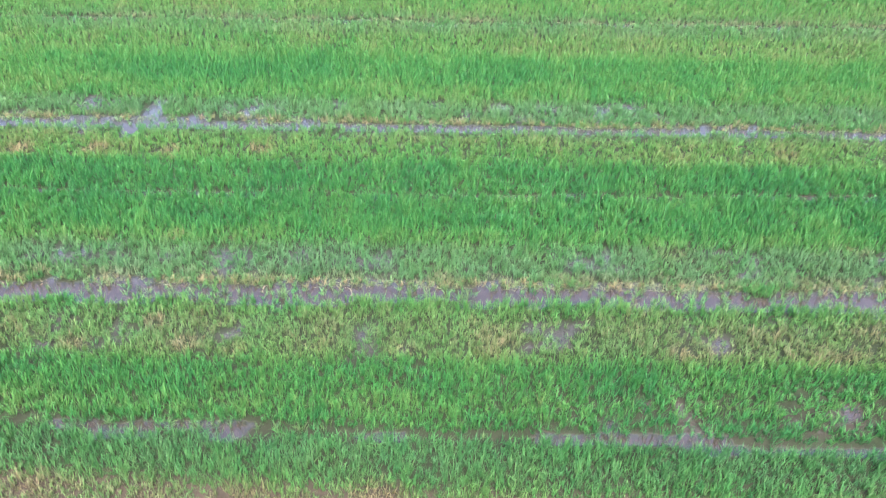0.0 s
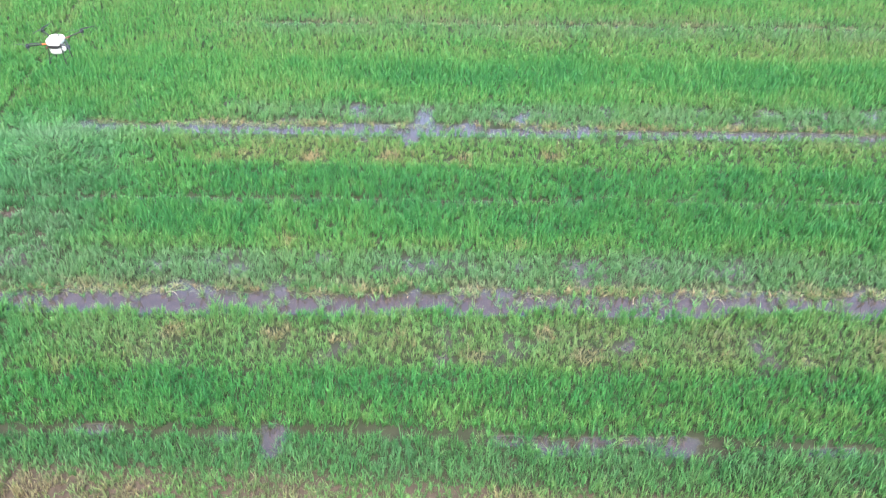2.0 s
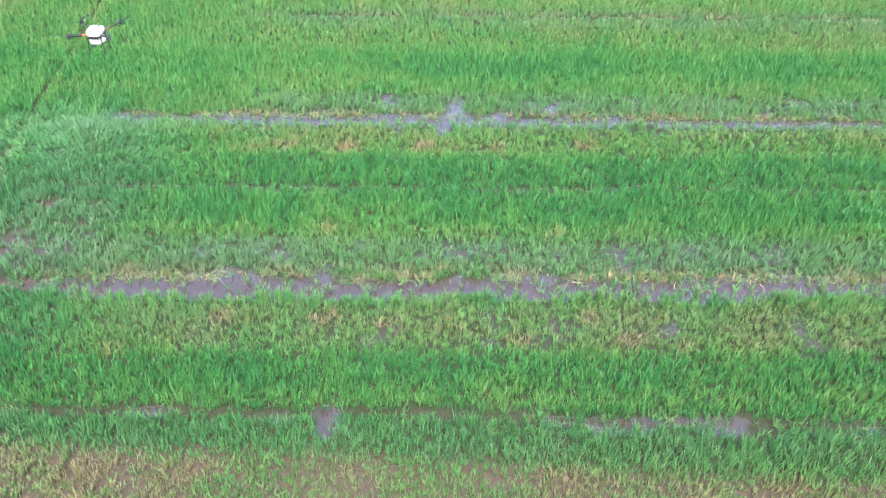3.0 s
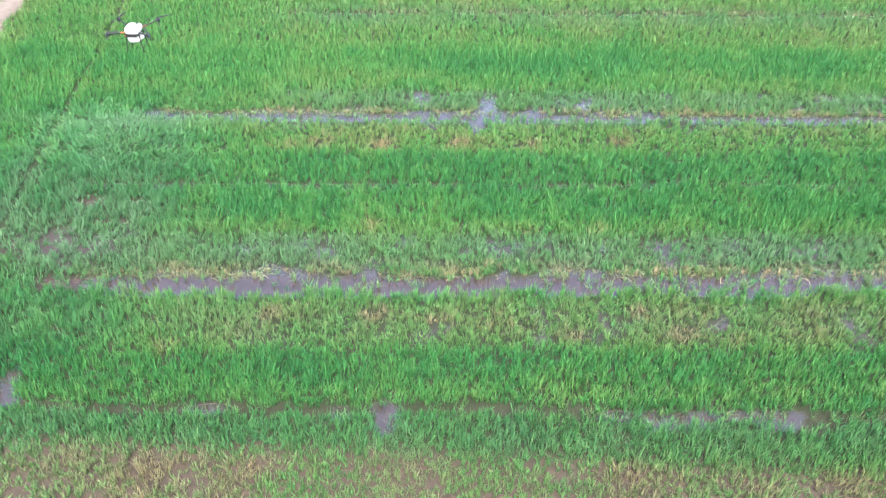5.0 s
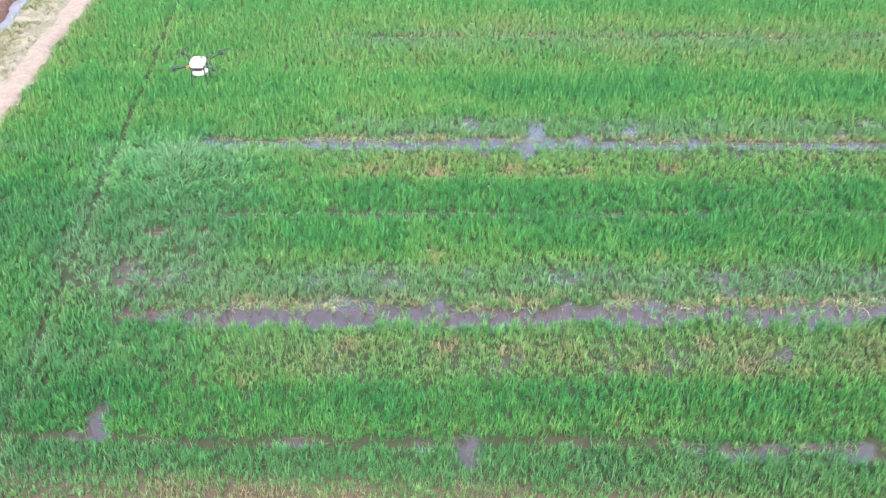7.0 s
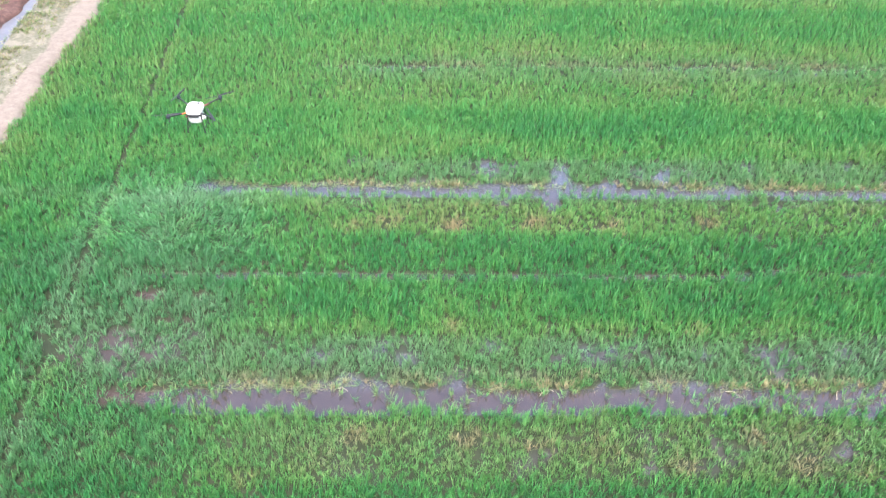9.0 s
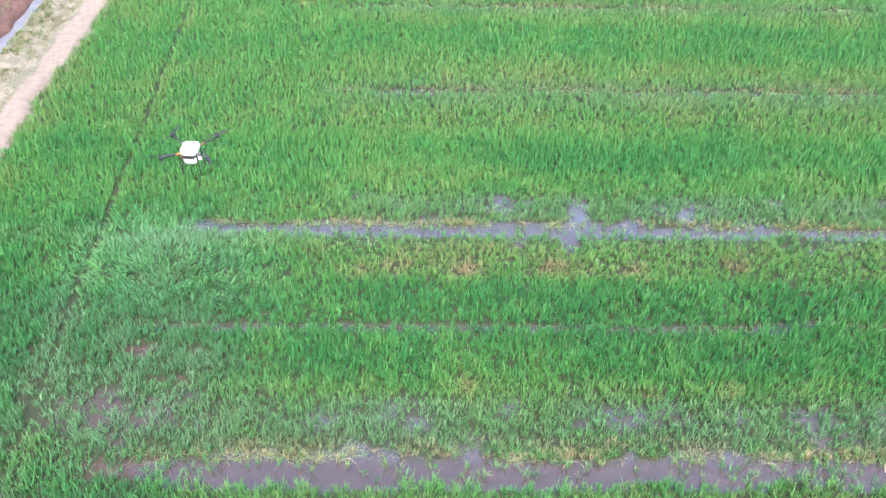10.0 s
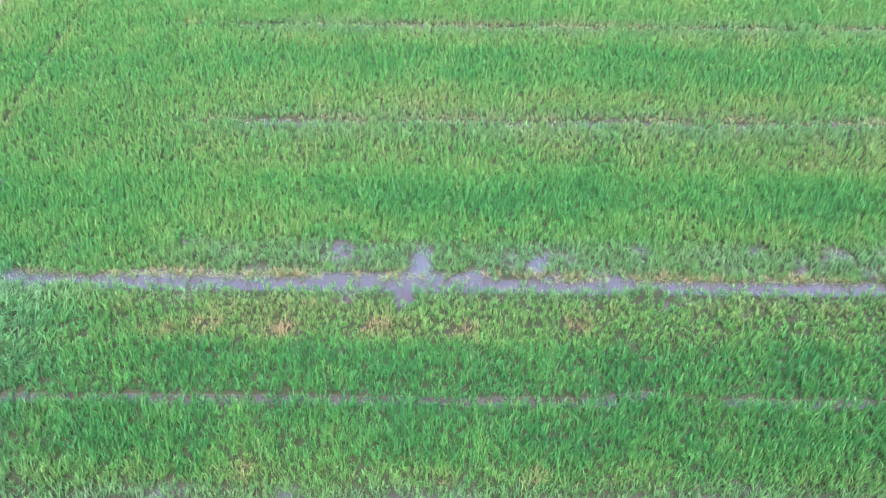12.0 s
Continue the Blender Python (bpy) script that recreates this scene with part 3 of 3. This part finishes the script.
def fallen_stalk(x, y, turn, length):
    bm = bmesh.new()
    last = None
    for k in range(7):
        u = k / 6
        w = 0.006 * (1 - 0.6 * u)
        at = Vector((length * (u - 0.5), 0.05 * math.sin(3 * u), 0.012 + 0.05 * math.sin(math.pi * u)))
        ring = [bm.verts.new(at + Vector((0, w * c, w * d))) for c, d in ((1, 0), (0, 0.6), (-1, 0), (0, -0.6))]
        if last:
            for i in range(4):
                bm.faces.new((last[i], last[(i + 1) % 4], ring[(i + 1) % 4], ring[i]))
        else:
            bm.faces.new(ring[::-1])
        last = ring
    bm.faces.new(last)
    me = bpy.data.meshes.new("fallen_stalk")
    bm.to_mesh(me)
    bm.free()
    me.materials.append(STRAW_STEM)
    ob = tagged(new("fallen_stalk", me), "pale dry stalk lying across the muddy lane", "stalk", "stalks fallen in the lane")
    ob.matrix_basis = pose(x, y, -0.03, 0, 0, turn)


def leaf_litter(lane, amount, reach, label):
    """Dead leaves lying in a mat along a lane's northern side."""
    y0, slope, half, first, _, _ = LANES[lane]
    n = int(amount * 30)
    x = max(first, -17.0) + rng.random(n) * (15.0 - max(first, -17.0))
    y = y0 + slope * (x + 18) + half * (0.9 + 0.5 * value_noise(x, 0 * x, 0.8, 90 + lane)) + reach * (rng.random(n) - 0.35)
    keep = rng.random(n) < step(0.25, 0.6, value_noise(x, 0 * x, 0.9, 95 + lane)) * (0.4 + 0.6 * value_noise(x, y, 0.15, 97))
    x, y = x[keep], y[keep]
    n = len(x)
    blades("leaf_litter", x, y, np.full(n, -0.015), np.full(n, 4), 0.09 + 0.1 * rng.random(n), np.full(n, 0.011), np.full(n, radians(95)),
           np.clip(0.08 + 0.26 * rng.random(n), 0, 1), 0.03, None, RICE, label, "dead leaves", "", 0.6 * rng.random(n))


lane_tufts()
straw_tufts()
leaf_litter(1, 150, 0.2, "dead straw-coloured rice leaves lying along the wide muddy lane")
leaf_litter(3, 190, 0.22, "dead straw-coloured leaves matted along the far wet lane")
leaf_litter(4, 95, 0.25, "dead straw-coloured leaves along a thin far lane")
leaf_litter(5, 90, 0.25, "dead pale leaves along the farthest lane")
for x, y, turn, length in ((-5.63, 12.58, -38, 0.34), (-9.2, 12.62, 20, 0.3), (-13.1, 12.66, -15, 0.28), (-3.6, 12.6, 55, 0.26), (-1.9, 12.55, -60, 0.3)):
    fallen_stalk(x, y, turn, length)


# ---- the drone ----
def part(name, bm, material, parent, label="", smooth=True):
    me = bpy.data.meshes.new(name)
    bmesh.ops.recalc_face_normals(bm, faces=bm.faces)
    bm.to_mesh(me)
    bm.free()
    if smooth:
        me.polygons.foreach_set("use_smooth", [True] * len(me.polygons))
        me.set_sharp_from_angle(angle=radians(42))
    me.materials.append(material)
    ob = new(name, me)
    ob.parent = parent
    return tagged(ob, label)


def add_box(bm, size, m=Matrix(), bevel=0.0, segments=2):
    got = bmesh.ops.create_cube(bm, size=1, matrix=Matrix.Diagonal((*size, 1)))["verts"]
    if bevel:
        edges = list({e for v in got for e in v.link_edges})
        made = bmesh.ops.bevel(bm, geom=edges, offset=bevel, segments=segments, affect="EDGES", profile=0.5)
        got = list({v for f in made["faces"] for v in f.verts} | {v for v in got if v.is_valid})
    bmesh.ops.transform(bm, matrix=m, verts=got)
    return got


def add_tube(bm, a, b, r1, r2=None, sides=12):
    a, b = Vector(a), Vector(b)
    turn = (b - a).to_track_quat("Z", "Y").to_matrix().to_4x4()
    m = Matrix.Translation((a + b) / 2) @ turn
    bmesh.ops.create_cone(bm, cap_ends=True, segments=sides, radius1=r1, radius2=r1 if r2 is None else r2, depth=(b - a).length, matrix=m)


def add_lathe(bm, profile, m=Matrix(), sides=20):
    """A turned solid from pairs of radius and height."""
    rings = []
    for r, z in profile:
        rings.append([bm.verts.new(m @ Vector((r * math.cos(2 * math.pi * k / sides), r * math.sin(2 * math.pi * k / sides), z))) for k in range(sides)])
    for a, b in zip(rings, rings[1:]):
        for k in range(sides):
            bm.faces.new((a[k], a[(k + 1) % sides], b[(k + 1) % sides], b[k]))
    bm.faces.new(rings[0][::-1])
    bm.faces.new(rings[-1])


def rounded_shell(bm, rings, sides=40, power=4.0):
    """A solid of stacked rounded-square outlines: half width, half depth, height, shift along y."""
    made = []
    for hx, hy, z, sy in rings:
        ring = []
        for k in range(sides):
            a = 2 * math.pi * k / sides
            c, s = math.cos(a), math.sin(a)
            ring.append(bm.verts.new((hx * math.copysign(abs(c) ** (2 / power), c), sy + hy * math.copysign(abs(s) ** (2 / power), s), z)))
        made.append(ring)
    for a, b in zip(made, made[1:]):
        for k in range(sides):
            bm.faces.new((a[k], a[(k + 1) % sides], b[(k + 1) % sides], b[k]))
    bm.faces.new(made[0][::-1])
    bm.faces.new(made[-1])


def spraying_drone(place, yaw):
    root = new("spraying_drone")
    tagged(root, "white four-armed crop-spraying drone hovering over the young rice", "drone")
    # cover
    bm = bmesh.new()
    rounded_shell(bm, [(0.14, 0.16, -0.055, 0), (0.165, 0.188, -0.045, 0), (0.176, 0.2, -0.01, 0), (0.174, 0.198, 0.03, 0), (0.162, 0.185, 0.066, 0),
                       (0.135, 0.155, 0.09, 0), (0.09, 0.1, 0.1, 0), (0.03, 0.035, 0.103, 0)], power=4.6)
    cover = part("cover", bm, SHELL, root, "rounded white plastic cover")
    bm = bmesh.new()
    rounded_shell(bm, [(0.167, 0.19, -0.058, 0), (0.169, 0.192, -0.052, 0), (0.169, 0.192, -0.048, 0)], power=4.6)
    part("seam", bm, GREY, cover)
    bm = bmesh.new()
    add_lathe(bm, [(0.034, 0), (0.036, 0.006), (0.033, 0.02), (0.02, 0.026), (0.006, 0.028)], Matrix.Translation((0.075, 0.06, 0.094)))
    part("antenna_puck", bm, GREY, cover, "grey antenna puck")
    # carbon plate
    bm = bmesh.new()
    add_box(bm, (0.31, 0.34, 0.016), Matrix.Translation((0, 0, -0.075)), 0.006)
    add_box(bm, (0.25, 0.26, 0.012), Matrix.Translation((0, 0, -0.105)), 0.005)
    part("frame_plate", bm, CARBON, root)
    # battery and front hatch
    bm = bmesh.new()
    add_box(bm, (0.22, 0.05, 0.05), Matrix.Translation((0, -0.18, -0.085)), 0.01)
    part("control_box", bm, BLACK, root, "black box under the cover")
    # tank
    bm = bmesh.new()
    rounded_shell(bm, [(0.1, 0.11, -0.29, 0), (0.135, 0.145, -0.275, 0), (0.155, 0.165, -0.24, 0), (0.16, 0.17, -0.19, 0), (0.152, 0.162, -0.13, 0), (0.12, 0.13, -0.11, 0)], power=3.4)
    tank = part("tank", bm, TANK, root, "milky white liquid tank")
    bm = bmesh.new()
    add_lathe(bm, [(0.05, 0), (0.052, 0.03), (0.045, 0.036)], Matrix.Translation((0.155, 0.03, -0.19)) @ Matrix.Rotation(radians(90), 4, "Y"))
    part("filler_cap", bm, BLACK, tank)
    bm = bmesh.new()
    add_box(bm, (0.09, 0.07, 0.08), Matrix.Translation((0.19, -0.1, -0.15)), 0.015)
    part("pump", bm, SHELL, root, "white pump housing")
    bm = bmesh.new()
    add_box(bm, (0.04, 0.05, 0.05), Matrix.Translation((-0.165, -0.16, -0.1)), 0.01)
    part("fitting", bm, RED, root, "red fitting")
    bm = bmesh.new()
    add_box(bm, (0.1, 0.07, 0.03), Matrix.Translation((0, 0, -0.31)), 0.008)
    part("outlet", bm, GREY, root)
    # arms with motors, propellers and nozzles
    for k, (sx, sy, spin) in enumerate(((-1, -1, 12), (1, 1, 34), (-1, 1, 75), (1, -1, 118))):
        inner, joint, tip = Vector((0.12 * sx, 0.12 * sy, -0.02)), Vector((0.205 * sx, 0.2 * sy, -0.004)), Vector((0.46 * sx, 0.445 * sy, 0.045))
        bm = bmesh.new()
        add_tube(bm, inner, tip, 0.0165)
        arm = part("arm", bm, CARBON, root, "black carbon arm")
        bm = bmesh.new()
        add_tube(bm, inner.lerp(joint, 0.1), joint, 0.021, 0.019)
        add_tube(bm, joint, joint + (tip - joint) * 0.12, 0.022, 0.022)
        part("joint", bm, (ORANGE, RED, GREY, GREY)[k], arm, ("orange folding joint", "dull red folding joint", "grey folding joint", "grey folding joint")[k])
        bm = bmesh.new()
        m = Matrix.Translation(tip)
        add_lathe(bm, [(0.03, -0.04), (0.042, -0.034), (0.045, -0.01), (0.045, 0.025), (0.038, 0.038), (0.014, 0.042), (0.012, 0.06)], m)
        part("motor", bm, ALLOY, arm, "dark metal motor")
        bm = bmesh.new()
        hub = m @ Matrix.Translation((0, 0, 0.055)) @ Matrix.Rotation(radians(spin), 4, "Z")
        for turn in (0, 180):
            q = hub @ Matrix.Rotation(radians(turn), 4, "Z")
            sec = []
            for r, chord, pitch, lift in ((0.02, 0.03, 22, 0), (0.08, 0.046, 18, 0.001), (0.16, 0.042, 12, 0.003), (0.25, 0.034, 8, 0.007), (0.32, 0.022, 5, 0.011), (0.34, 0.008, 4, 0.012)):
                row = []
                for u, v in ((-0.5, 0), (-0.1, 0.1), (0.5, 0), (-0.1, -0.03)):
                    a, h = u * chord, v * chord
                    row.append(bm.verts.new(q @ Vector((r, a * math.cos(radians(pitch)) - h * math.sin(radians(pitch)), lift + a * math.sin(radians(pitch)) + h))))
                sec.append(row)
            for a, b in zip(sec, sec[1:]):
                for i in range(4):
                    bm.faces.new((a[i], a[(i + 1) % 4], b[(i + 1) % 4], b[i]))
            bm.faces.new(sec[0])
            bm.faces.new(sec[-1][::-1])
        add_lathe(bm, [(0.022, -0.006), (0.024, 0.004), (0.016, 0.014), (0.004, 0.018)], hub, 14)
        part("propeller", bm, BLACK, arm, "black two-bladed propeller")
        bm = bmesh.new()
        add_tube(bm, tip + Vector((0, 0, -0.04)), tip + Vector((0, 0, -0.1)), 0.006)
        add_lathe(bm, [(0.01, -0.015), (0.014, 0), (0.012, 0.02), (0.007, 0.025)], Matrix.Translation(tip + Vector((0, 0, -0.11))), 12)
        part("nozzle", bm, GREY, arm)
    # landing gear
    for sx in (-1, 1):
        for sy in (-1, 1):
            bm = bmesh.new()
            add_tube(bm, (0.15 * sx, 0.15 * sy, -0.08), (0.185 * sx, 0.19 * sy, -0.46), 0.0125)
            leg = part("leg", bm, CARBON, root, "thin black landing leg")
            bm = bmesh.new()
            add_tube(bm, (0.185 * sx, 0.19 * sy, -0.46), (0.188 * sx, 0.193 * sy, -0.49), 0.018)
            part("rubber_foot", bm, BLACK, leg)
        bm = bmesh.new()
        add_tube(bm, (0.179 * sx, -0.184, -0.4), (0.179 * sx, 0.184, -0.4), 0.008)
        part("brace", bm, CARBON, root)
    for sx in (-1, 1):
        bm = bmesh.new()
        add_tube(bm, (0.05 * sx, -0.05, -0.3), (0.16 * sx, -0.17, -0.22), 0.006, sides=8)
        part("hose", bm, BLACK, root, "thin black spray hose")
    root.matrix_basis = pose(*place, 0, 0, yaw)
    return root


spraying_drone(DRONE, 0)
